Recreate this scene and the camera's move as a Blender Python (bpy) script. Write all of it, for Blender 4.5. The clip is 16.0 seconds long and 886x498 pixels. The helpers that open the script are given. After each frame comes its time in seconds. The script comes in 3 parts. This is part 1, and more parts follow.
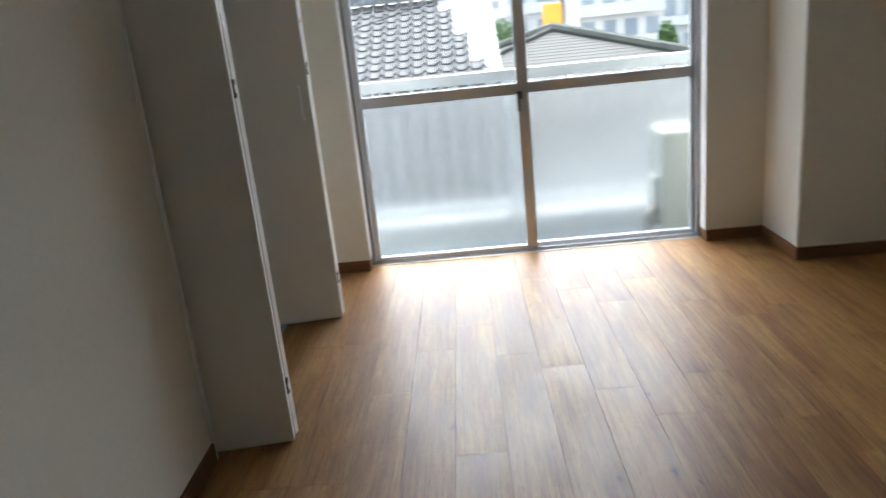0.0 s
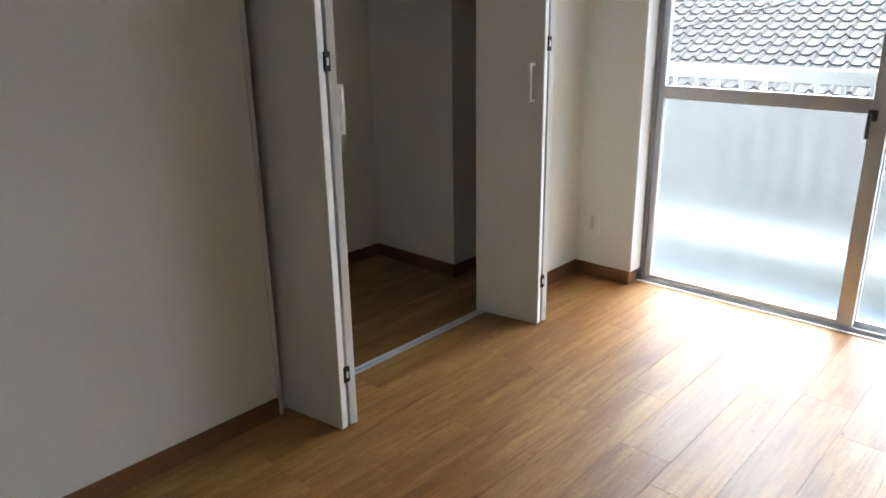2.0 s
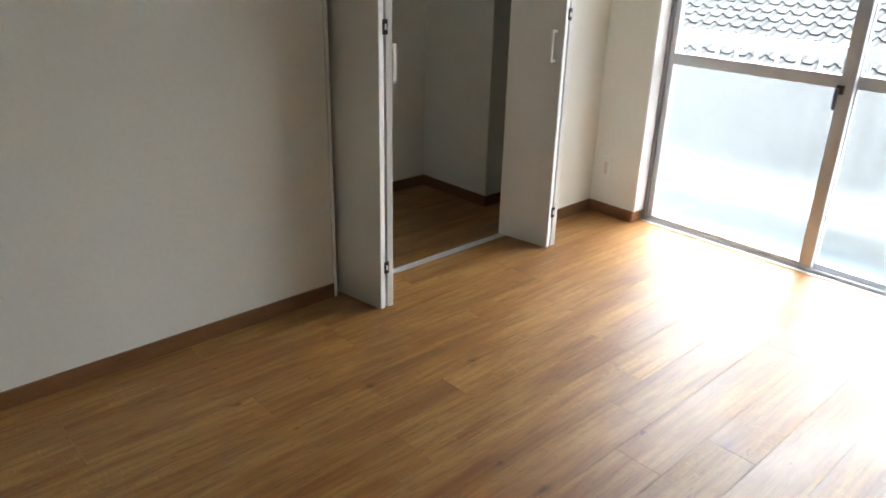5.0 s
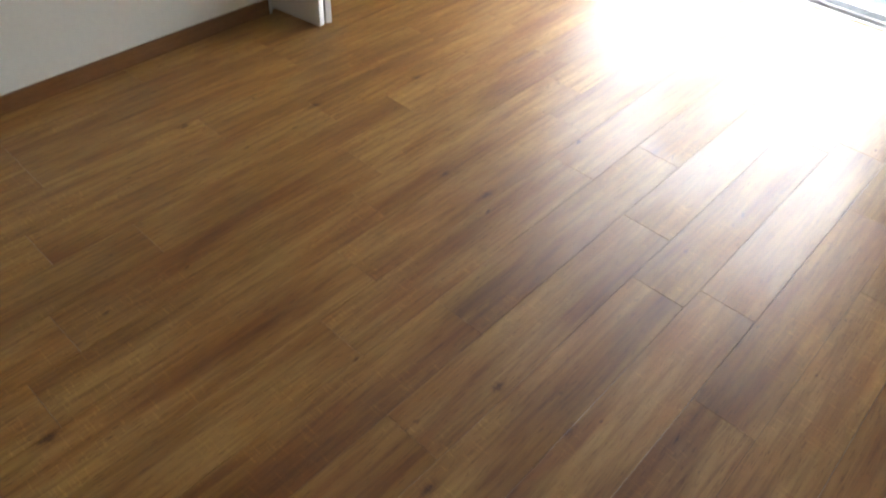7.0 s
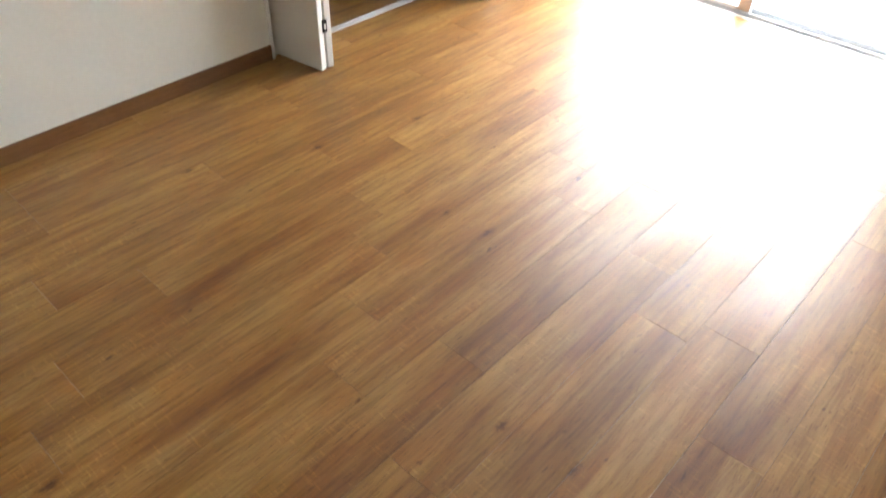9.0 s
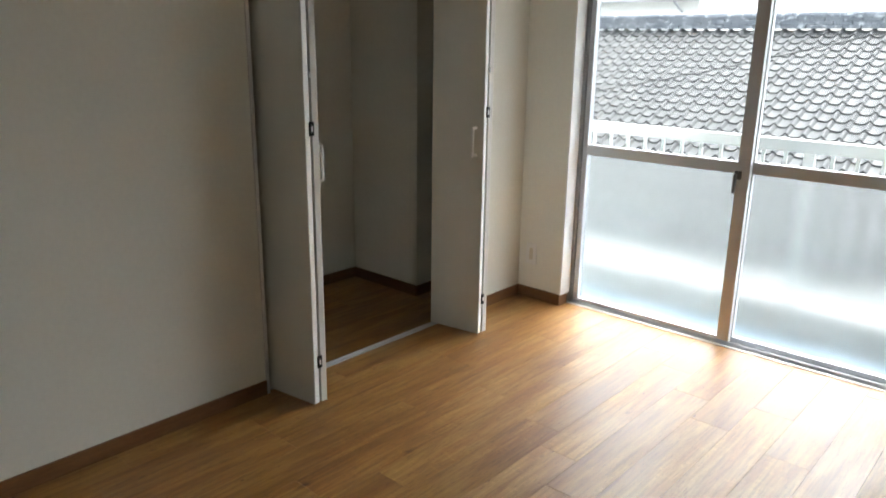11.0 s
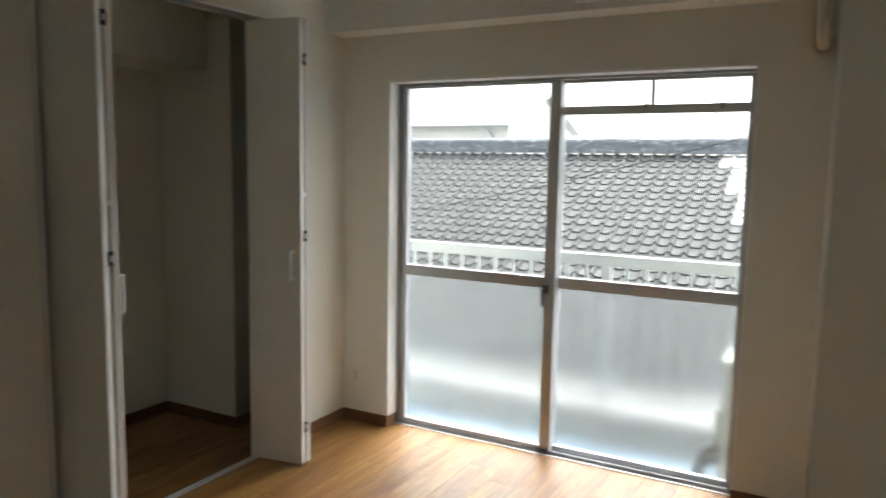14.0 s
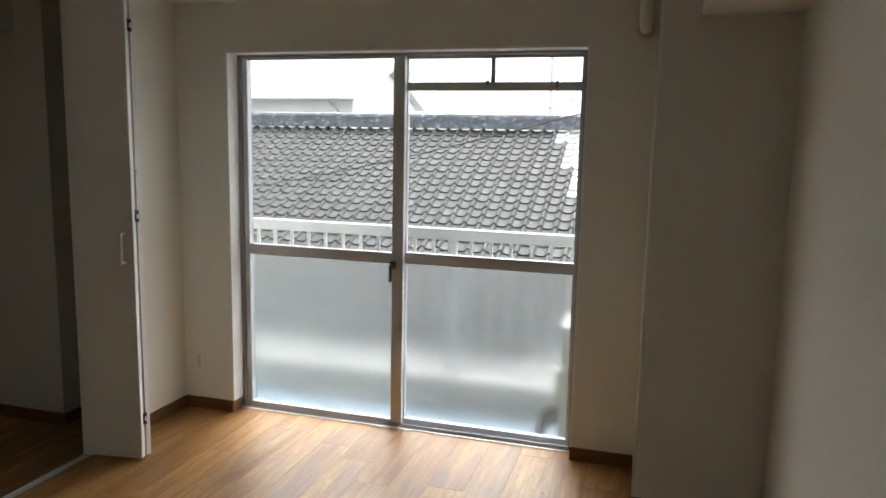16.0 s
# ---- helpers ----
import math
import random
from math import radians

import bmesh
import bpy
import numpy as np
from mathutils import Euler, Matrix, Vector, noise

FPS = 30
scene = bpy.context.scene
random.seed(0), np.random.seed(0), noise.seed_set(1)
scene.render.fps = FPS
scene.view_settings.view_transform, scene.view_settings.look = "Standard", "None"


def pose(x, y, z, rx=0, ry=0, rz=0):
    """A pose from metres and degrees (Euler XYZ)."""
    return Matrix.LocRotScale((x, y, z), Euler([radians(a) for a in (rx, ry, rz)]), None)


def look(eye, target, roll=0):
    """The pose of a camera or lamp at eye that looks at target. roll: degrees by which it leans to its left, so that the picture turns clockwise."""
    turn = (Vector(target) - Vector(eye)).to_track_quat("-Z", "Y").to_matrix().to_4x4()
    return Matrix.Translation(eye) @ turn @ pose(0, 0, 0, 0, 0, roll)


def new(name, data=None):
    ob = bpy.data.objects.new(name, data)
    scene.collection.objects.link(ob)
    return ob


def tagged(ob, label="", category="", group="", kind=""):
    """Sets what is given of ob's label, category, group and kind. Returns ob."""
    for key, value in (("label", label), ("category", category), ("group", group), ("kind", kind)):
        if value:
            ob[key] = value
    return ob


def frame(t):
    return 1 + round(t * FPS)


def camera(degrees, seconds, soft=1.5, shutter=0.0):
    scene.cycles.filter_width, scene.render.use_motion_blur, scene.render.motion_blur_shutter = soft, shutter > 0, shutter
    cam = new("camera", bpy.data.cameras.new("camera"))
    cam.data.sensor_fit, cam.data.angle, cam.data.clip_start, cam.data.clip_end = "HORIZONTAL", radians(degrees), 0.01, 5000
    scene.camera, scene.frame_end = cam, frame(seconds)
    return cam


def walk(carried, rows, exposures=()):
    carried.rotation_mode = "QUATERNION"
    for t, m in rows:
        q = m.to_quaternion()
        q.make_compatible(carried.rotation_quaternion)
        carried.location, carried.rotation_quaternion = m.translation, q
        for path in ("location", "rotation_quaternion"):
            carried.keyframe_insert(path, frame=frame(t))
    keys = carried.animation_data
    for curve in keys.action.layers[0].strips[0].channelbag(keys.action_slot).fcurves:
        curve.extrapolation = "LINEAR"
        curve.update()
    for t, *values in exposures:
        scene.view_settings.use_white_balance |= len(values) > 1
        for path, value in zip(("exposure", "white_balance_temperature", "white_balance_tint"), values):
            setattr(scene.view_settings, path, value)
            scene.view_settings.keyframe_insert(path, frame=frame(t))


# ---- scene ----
cam = camera(62.8, 16.0, soft=1.6, shutter=0.4)
PATH = [
    (0, (0.84, -3.597, 1.179), (0.75, -1.686, 0.597), -5.9),
    (0.5, (1.08, -3.376, 1.196), (0.608, -1.521, 0.617), -2.6),
    (1, (1.295, -3.106, 1.193), (0.522, -1.345, 0.642), -1.7),
    (1.5, (1.515, -2.945, 1.177), (0.491, -1.32, 0.618), -1.6),
    (2, (1.735, -2.818, 1.205), (0.452, -1.421, 0.571), -0.9),
    (2.5, (1.948, -2.775, 1.236), (0.629, -1.426, 0.572), -1.2),
    (3, (2.168, -2.893, 1.28), (0.666, -1.75, 0.619), -0.2),
    (3.2, (2.221, -2.958, 1.311), (0.654, -1.899, 0.661), -1.1),
    (5.3, (2.257, -3.205, 1.359), (0.955, -1.93, 0.534), 1.5),
    (5.5, (2.265, -3.219, 1.374), (0.999, -1.973, 0.456), 0.7),
    (6, (2.279, -3.241, 1.359), (1.16, -1.992, 0.27), 2.9),
    (6.5, (2.282, -3.243, 1.348), (1.261, -2.06, 0.1), 3.4),
    (7, (2.276, -3.243, 1.349), (1.349, -2.147, -0.043), 3.9),
    (7.5, (2.275, -3.23, 1.348), (1.448, -2.239, -0.18), 3.5),
    (8, (2.275, -3.227, 1.348), (1.471, -2.256, -0.204), 3.5),
    (8.5, (2.28, -3.228, 1.365), (1.386, -2.184, -0.088), 2.2),
    (9, (2.291, -3.232, 1.359), (1.298, -2.103, 0.04), 2.1),
    (9.5, (2.281, -3.23, 1.369), (1.2, -1.985, 0.237), 2.5),
    (10, (2.282, -3.203, 1.34), (1.096, -1.861, 0.45), 2.4),
    (10.2, (2.306, -3.202, 1.37), (1.084, -1.841, 0.561), 1.8),
    (12.3, (2.298, -3.249, 1.383), (0.959, -1.78, 1.163), 0.0),
    (12.5, (2.307, -3.251, 1.387), (0.952, -1.791, 1.201), -0.3),
    (13, (2.305, -3.24, 1.391), (0.963, -1.77, 1.192), 0.3),
    (13.5, (2.308, -3.209, 1.399), (1.093, -1.637, 1.167), 0.8),
    (14, (2.341, -3.176, 1.404), (1.39, -1.432, 1.175), 1.0),
    (14.5, (2.359, -3.157, 1.417), (1.688, -1.288, 1.175), 0.2),
    (15, (2.367, -3.152, 1.418), (1.822, -1.247, 1.141), 0.5),
    (15.5, (2.354, -3.158, 1.406), (1.831, -1.25, 1.112), 0.8),
    (16, (2.337, -3.164, 1.41), (1.775, -1.266, 1.12), 1.2),
]
EXPOSURES = [(0.0, 3.0, 5950, 7), (0.5, 2.85, 5950, 7), (1.5, 2.98, 5900, 7), (2.0, 3.42, 5950, 8), (2.5, 3.6, 5950, 8), (3.2, 3.68, 6000, 8), (5.5, 3.8, 6100, 7), (7.0, 3.98, 6100, 8), (8.0, 4.8, 6500, 9), (9.0, 4.68, 6300, 9), (9.5, 4.14, 6200, 8), (10.0, 3.66, 6150, 7), (12.5, 3.22, 6400, 5), (13.2, 3.27, 6400, 5), (14.0, 2.9, 6500, 6), (14.5, 2.72, 6500, 7), (16.0, 2.5, 6550, 8)]
walk(cam, [(t, look(eye, target, roll)) for t, eye, target, roll in PATH], EXPOSURES)


# ---- world and light ----
world = bpy.data.worlds.new("overcast_sky")
scene.world = world
world.use_nodes = True
wn, wl = world.node_tree.nodes, world.node_tree.links
sky = wn.new("ShaderNodeTexSky")
sky.sky_type = "NISHITA"
sky.sun_disc = False
sky.sun_elevation, sky.sun_rotation = radians(61), radians(0)
sky.air_density, sky.dust_density, sky.ozone_density = 1.0, 5.0, 1.0
veil = wn.new("ShaderNodeHueSaturation")
veil.inputs["Saturation"].default_value = 0.22
wl.new(sky.outputs[0], veil.inputs["Color"])
wl.new(veil.outputs[0], wn["Background"].inputs["Color"])
wn["Background"].inputs["Strength"].default_value = 0.15
sun_data = bpy.data.lights.new("sun", "SUN")
sun_data.energy, sun_data.angle, sun_data.color = 0.3, radians(40), (1.0, 0.98, 0.95)
sun = new("sun", sun_data)
# veiled sun, high in front of the window
sun.matrix_world = look((0, 20 * math.cos(radians(61)), 20 * math.sin(radians(61))), (0, 0, 0))


# ---- materials ----
def nodes_of(name):
    m = bpy.data.materials.new(name)
    m.use_nodes = True
    return m, m.node_tree.nodes, m.node_tree.links, m.node_tree.nodes["Principled BSDF"]


def coords(n, l, scale, kind="Position"):
    src = n.new("ShaderNodeNewGeometry").outputs["Position"] if kind == "Position" else n.new("ShaderNodeTexCoord").outputs["Object"]
    mp = n.new("ShaderNodeMapping")
    mp.inputs["Scale"].default_value = scale
    l.new(src, mp.inputs["Vector"])
    return mp


def noise_node(n, l, vec, scale, detail=4, rough=0.55):
    t = n.new("ShaderNodeTexNoise")
    t.inputs["Scale"].default_value, t.inputs["Detail"].default_value, t.inputs["Roughness"].default_value = scale, detail, rough
    l.new(vec, t.inputs["Vector"])
    return t


def ramp(n, l, fac, stops):
    r = n.new("ShaderNodeValToRGB")
    while len(r.color_ramp.elements) < len(stops):
        r.color_ramp.elements.new(0.5)
    for e, (p, c) in zip(r.color_ramp.elements, stops):
        e.position, e.color = p, (*c, 1)
    l.new(fac, r.inputs["Fac"])
    return r


def mix(n, l, fac, a, b, blend="MIX"):
    x = n.new("ShaderNodeMix")
    x.data_type, x.blend_type = "RGBA", blend
    for v, s in ((fac, x.inputs[0]), (a, x.inputs[6]), (b, x.inputs[7])):
        if hasattr(v, "is_linked"):
            l.new(v, s)
        elif isinstance(v, tuple):
            s.default_value = (*v, 1)
        else:
            s.default_value = v
    return x.outputs[2]


def surface(name, low, high, rough=0.6, metal=0.0, coarse=1.5, fine=60.0, bump=0.1, depth=0.001, stretch=(1, 1, 1), grain=0.25, spec=0.5):
    """A plain surface with stains at one scale and grain at another."""
    m, n, l, b = nodes_of(name)
    mp = coords(n, l, stretch)
    big, small = noise_node(n, l, mp.outputs[0], coarse, 4), noise_node(n, l, mp.outputs[0], fine, 3)
    c1 = ramp(n, l, big.outputs["Fac"], [(0.3, low), (0.7, high)])
    c2 = ramp(n, l, small.outputs["Fac"], [(0.25, (1 - grain,) * 3), (0.75, (1.0,) * 3)])
    l.new(mix(n, l, 1.0, c1.outputs[0], c2.outputs[0], "MULTIPLY"), b.inputs["Base Color"])
    b.inputs["Metallic"].default_value, b.inputs["Specular IOR Level"].default_value = metal, spec
    r = ramp(n, l, big.outputs["Fac"], [(0.3, (max(rough - 0.06, 0.02),) * 3), (0.7, (min(rough + 0.06, 1),) * 3)])
    l.new(r.outputs[0], b.inputs["Roughness"])
    bp = n.new("ShaderNodeBump")
    bp.inputs["Strength"].default_value, bp.inputs["Distance"].default_value = bump, depth
    l.new(small.outputs["Fac"], bp.inputs["Height"])
    l.new(bp.outputs[0], b.inputs["Normal"])
    return m


KNOTS = ((0.618, -1.988, 0.010), (0.722, -1.611, 0.009), (1.311, -1.929, 0.009), (1.766, -2.417, 0.008),
         (1.824, -2.704, 0.009), (1.192, -3.166, 0.011), (1.948, -2.396, 0.008), (0.434, -2.361, 0.009), (1.163, -1.939, 0.006), (2.217, -2.394, 0.010))


def wood_floor():
    m, n, l, b = nodes_of("oak_plank")
    info = n.new("ShaderNodeObjectInfo")
    shift = n.new("ShaderNodeVectorMath")
    shift.operation = "SCALE"
    shift.inputs[0].default_value = (37.0, 91.0, 13.0)
    l.new(info.outputs["Random"], shift.inputs["Scale"])
    add = n.new("ShaderNodeVectorMath")
    l.new(n.new("ShaderNodeNewGeometry").outputs["Position"], add.inputs[0])
    l.new(shift.outputs[0], add.inputs[1])
    maps = []
    for sc in ((7.5, 1.0, 1), (85, 5.0, 1), (42, 17, 1), (240, 26, 1), (5.0, 2.2, 1), (7.0, 0.8, 1), (24, 170, 1), (15, 2.6, 1)):
        mp = n.new("ShaderNodeMapping")
        mp.inputs["Scale"].default_value = sc
        l.new(add.outputs[0], mp.inputs["Vector"])
        maps.append(mp.outputs[0])
    streak = noise_node(n, l, maps[0], 1.0, 4, 0.55)
    streak.inputs["Distortion"].default_value = 0.7
    fine, knot, fleck, cloud = noise_node(n, l, maps[1], 1.0, 5, 0.7), noise_node(n, l, maps[2], 1.0, 2, 0.5), noise_node(n, l, maps[3], 1.0, 3, 0.6), noise_node(n, l, maps[4], 1.0, 3, 0.5)
    saw, red = noise_node(n, l, maps[6], 1.0, 2, 0.6), noise_node(n, l, maps[7], 1.0, 3, 0.55)
    rings = n.new("ShaderNodeTexWave")
    rings.wave_type, rings.bands_direction = "BANDS", "X"
    rings.inputs["Scale"].default_value, rings.inputs["Distortion"].default_value = 1.3, 8.0
    rings.inputs["Detail"].default_value, rings.inputs["Detail Scale"].default_value = 3.0, 0.9
    l.new(maps[5], rings.inputs["Vector"])
    base = ramp(n, l, streak.outputs["Fac"], [(0.28, (0.205, 0.088, 0.019)), (0.42, (0.305, 0.152, 0.036)), (0.56, (0.410, 0.236, 0.069)), (0.72, (0.300, 0.144, 0.034))])
    warm = ramp(n, l, red.outputs["Fac"], [(0.42, (1.0, 1.0, 1.0)), (0.62, (0.84, 0.69, 0.56))])
    c = mix(n, l, 1.0, base.outputs[0], warm.outputs[0], "MULTIPLY")
    grain = ramp(n, l, fine.outputs["Fac"], [(0.34, (0.76, 0.71, 0.66)), (0.52, (1.0, 1.0, 1.0)), (0.72, (1.07, 1.07, 1.06))])
    c = mix(n, l, 1.0, c, grain.outputs[0], "MULTIPLY")
    arcs = ramp(n, l, rings.outputs["Fac"], [(0.04, (0.80, 0.75, 0.70)), (0.25, (1.0, 1.0, 1.0))])
    c = mix(n, l, 0.6, c, arcs.outputs[0], "MULTIPLY")
    tone = ramp(n, l, info.outputs["Random"], [(0.0, (0.90, 0.88, 0.85)), (0.5, (1.0, 0.99, 0.97)), (1.0, (1.05, 1.06, 1.07))])
    c = mix(n, l, 1.0, c, tone.outputs[0], "MULTIPLY")
    patch = ramp(n, l, cloud.outputs["Fac"], [(0.32, (0.86, 0.81, 0.76)), (0.62, (1.05, 1.05, 1.05))])
    c = mix(n, l, 1.0, c, patch.outputs[0], "MULTIPLY")
    ticks = ramp(n, l, saw.outputs["Fac"], [(0.58, (1, 1, 1)), (0.68, (1.30, 1.34, 1.40))])
    where = ramp(n, l, cloud.outputs["Fac"], [(0.46, (0, 0, 0)), (0.56, (1, 1, 1))])
    c = mix(n, l, where.outputs[0], c, mix(n, l, 1.0, c, ticks.outputs[0], "MULTIPLY"))
    for src, lo, hi, dark in ((knot, 0.71, 0.78, (0.45, 0.36, 0.28)), (fleck, 0.57, 0.68, (0.68, 0.61, 0.54))):
        spots = ramp(n, l, src.outputs["Fac"], [(lo, (1, 1, 1)), (hi, dark)])
        c = mix(n, l, 1.0, c, spots.outputs[0], "MULTIPLY")
    # printed knots: dark ovals drawn out along the boards, with a ragged rim
    wob = n.new("ShaderNodeVectorMath")
    wob.operation = "MULTIPLY_ADD"
    rim = noise_node(n, l, n.new("ShaderNodeNewGeometry").outputs["Position"], 70, 3, 0.6)
    l.new(rim.outputs["Color"], wob.inputs[0])
    wob.inputs[1].default_value = (0.022, 0.05, 0.0)
    l.new(n.new("ShaderNodeNewGeometry").outputs["Position"], wob.inputs[2])
    flat = n.new("ShaderNodeVectorMath")
    flat.operation = "MULTIPLY"
    flat.inputs[1].default_value = (1.0, 0.42, 0.0)
    l.new(wob.outputs[0], flat.inputs[0])
    for kx, ky, kr in KNOTS:
        d = n.new("ShaderNodeVectorMath")
        d.operation = "DISTANCE"
        d.inputs[1].default_value = (kx + 0.011, 0.42 * (ky + 0.025), 0.0)
        l.new(flat.outputs[0], d.inputs[0])
        oval = ramp(n, l, d.outputs["Value"], [(kr * 0.35, (0.30, 0.21, 0.15)), (kr, (0.80, 0.71, 0.62)), (kr * 2.0, (1, 1, 1))])
        c = mix(n, l, 1.0, c, oval.outputs[0], "MULTIPLY")
    l.new(c, b.inputs["Base Color"])
    b.inputs["Coat Weight"].default_value, b.inputs["Coat Roughness"].default_value = 0.35, 0.50
    b.inputs["Coat IOR"].default_value = 1.6
    gloss = ramp(n, l, cloud.outputs["Fac"], [(0.3, (0.37,) * 3), (0.7, (0.50,) * 3)])
    l.new(gloss.outputs[0], b.inputs["Roughness"])
    bp = n.new("ShaderNodeBump")
    bp.inputs["Strength"].default_value, bp.inputs["Distance"].default_value = 0.12, 0.0006
    l.new(fine.outputs["Fac"], bp.inputs["Height"])
    l.new(bp.outputs[0], b.inputs["Normal"])
    return m


def wallpaper(name, tint):
    m, n, l, b = nodes_of(name)
    mp = coords(n, l, (1, 1, 1))
    weave, stain, mid = noise_node(n, l, mp.outputs[0], 420, 3, 0.7), noise_node(n, l, mp.outputs[0], 0.9, 3), noise_node(n, l, mp.outputs[0], 55, 3)
    dark = tuple(0.955 * v for v in tint)
    c = ramp(n, l, stain.outputs["Fac"], [(0.3, dark), (0.7, tint)])
    g = ramp(n, l, mid.outputs["Fac"], [(0.3, (0.965,) * 3), (0.7, (1.0,) * 3)])
    l.new(mix(n, l, 1.0, c.outputs[0], g.outputs[0], "MULTIPLY"), b.inputs["Base Color"])
    b.inputs["Roughness"].default_value, b.inputs["Specular IOR Level"].default_value = 0.82, 0.25
    bp = n.new("ShaderNodeBump")
    bp.inputs["Strength"].default_value, bp.inputs["Distance"].default_value = 0.35, 0.0012
    l.new(weave.outputs["Fac"], bp.inputs["Height"])
    l.new(bp.outputs[0], b.inputs["Normal"])
    return m


def glass(name, rough, tint=(0.97, 0.985, 0.98)):
    m, n, l, b = nodes_of(name)
    b.inputs["Base Color"].default_value = (*tint, 1)
    b.inputs["Transmission Weight"].default_value, b.inputs["Roughness"].default_value, b.inputs["IOR"].default_value = 1.0, rough, 1.45
    if rough > 0.1:
        mp = coords(n, l, (1, 1, 1))
        g = noise_node(n, l, mp.outputs[0], 300, 2)
        bp = n.new("ShaderNodeBump")
        bp.inputs["Strength"].default_value, bp.inputs["Distance"].default_value = 0.2, 0.0006
        l.new(g.outputs["Fac"], bp.inputs["Height"])
        l.new(bp.outputs[0], b.inputs["Normal"])
    return m


def roof_tile(name, low, high, rough, joined=False):
    m, n, l, b = nodes_of(name)
    info = n.new("ShaderNodeObjectInfo")
    island = n.new("ShaderNodeNewGeometry")
    mp = coords(n, l, (1, 1, 1))
    big, small = noise_node(n, l, mp.outputs[0], 2.2, 4), noise_node(n, l, mp.outputs[0], 13, 4)
    c = ramp(n, l, big.outputs["Fac"], [(0.3, low), (0.7, high)])
    g = ramp(n, l, small.outputs["Fac"], [(0.3, (0.80,) * 3), (0.7, (1.0,) * 3)])
    x = mix(n, l, 1.0, c.outputs[0], g.outputs[0], "MULTIPLY")
    r1 = ramp(n, l, island.outputs["Random Per Island"] if joined else info.outputs["Random"], [(0, (0.8,) * 3), (1, (1.0,) * 3)])
    x = mix(n, l, 1.0, x, r1.outputs[0], "MULTIPLY")
    l.new(x, b.inputs["Base Color"])
    b.inputs["Roughness"].default_value, b.inputs["Specular IOR Level"].default_value = rough, 0.22
    return m


def weathered(name, low, high, pale):
    """Dark fired clay with chalky worn patches."""
    m, n, l, b = nodes_of(name)
    mp = coords(n, l, (1, 1, 1.6))
    big, worn, fine = noise_node(n, l, mp.outputs[0], 3.0, 4), noise_node(n, l, mp.outputs[0], 8.5, 5, 0.65), noise_node(n, l, mp.outputs[0], 60, 3)
    c = ramp(n, l, big.outputs["Fac"], [(0.3, low), (0.7, high)])
    spots = ramp(n, l, worn.outputs["Fac"], [(0.53, (0, 0, 0)), (0.62, (0.8, 0.8, 0.8))])
    x = mix(n, l, spots.outputs[0], c.outputs[0], pale)
    g = ramp(n, l, fine.outputs["Fac"], [(0.3, (0.75,) * 3), (0.7, (1.0,) * 3)])
    l.new(mix(n, l, 1.0, x, g.outputs[0], "MULTIPLY"), b.inputs["Base Color"])
    b.inputs["Roughness"].default_value = 0.6
    return m


WALL = wallpaper("white_wallpaper", (0.80, 0.792, 0.722))
CEIL = wallpaper("ceiling_paper", (0.80, 0.79, 0.77))
PLANK = wood_floor()
UNDER = surface("dark_joint", (0.05, 0.028, 0.013), (0.07, 0.04, 0.02), 0.8)
BASE = surface("brown_skirting", (0.185, 0.085, 0.032), (0.25, 0.122, 0.048), 0.45, coarse=6, fine=45, stretch=(1, 1, 9), grain=0.3, bump=0.15)
LEAF = surface("white_door_sheet", (0.75, 0.74, 0.685), (0.79, 0.78, 0.725), 0.42, coarse=2, fine=150, bump=0.05, grain=0.03)
EDGE = surface("white_edge_strip", (0.80, 0.79, 0.77), (0.84, 0.83, 0.81), 0.35, fine=120, bump=0.03, grain=0.03)
TRIM = surface("white_gloss_trim", (0.81, 0.805, 0.79), (0.85, 0.845, 0.83), 0.38, fine=120, bump=0.03, grain=0.03)
ALU = surface("brushed_aluminium", (0.56, 0.58, 0.61), (0.66, 0.68, 0.71), 0.42, metal=0.3, coarse=3, fine=180, bump=0.06, grain=0.1)
# darker copy of the aluminium, also used where shade is put into the colour
ALU_DARK = surface("dark_aluminium", (0.32, 0.33, 0.35), (0.42, 0.43, 0.45), 0.5, metal=0.3, coarse=4, fine=150, bump=0.08, grain=0.15)
LOCK = surface("dark_lock_metal", (0.10, 0.10, 0.105), (0.16, 0.16, 0.165), 0.4, metal=0.6, fine=150, grain=0.15)
STEEL = surface("bright_steel", (0.58, 0.58, 0.57), (0.68, 0.68, 0.67), 0.3, metal=0.9, fine=200, bump=0.05, grain=0.1)
BLACK = surface("black_metal", (0.012, 0.012, 0.012), (0.025, 0.025, 0.024), 0.4, metal=0.3, fine=200, grain=0.2)
BEAD = surface("white_corner_bead", (0.80, 0.79, 0.77), (0.84, 0.83, 0.81), 0.22, fine=120, bump=0.02, grain=0.02)
PLASTIC = surface("white_plastic", (0.76, 0.75, 0.72), (0.80, 0.79, 0.76), 0.38, fine=200, bump=0.03, grain=0.03)
IVORY = surface("ivory_duct_plastic", (0.62, 0.57, 0.46), (0.68, 0.63, 0.52), 0.5, fine=90, bump=0.05, grain=0.06)
CLEAR = glass("clear_glass", 0.0)
FROST = glass("frosted_glass", 0.24, (0.83, 0.86, 0.87))
RAILW = surface("white_railing_paint", (0.46, 0.48, 0.48), (0.55, 0.56, 0.56), 0.45, coarse=5, fine=60, grain=0.08)
CONC = surface("pale_concrete", (0.33, 0.33, 0.32), (0.42, 0.42, 0.41), 0.85, coarse=2.5, fine=40, bump=0.4, depth=0.003)
SHEET = surface("blue_grey_balcony_sheet", (0.23, 0.32, 0.40), (0.30, 0.39, 0.47), 0.55, coarse=3, fine=120, bump=0.1)
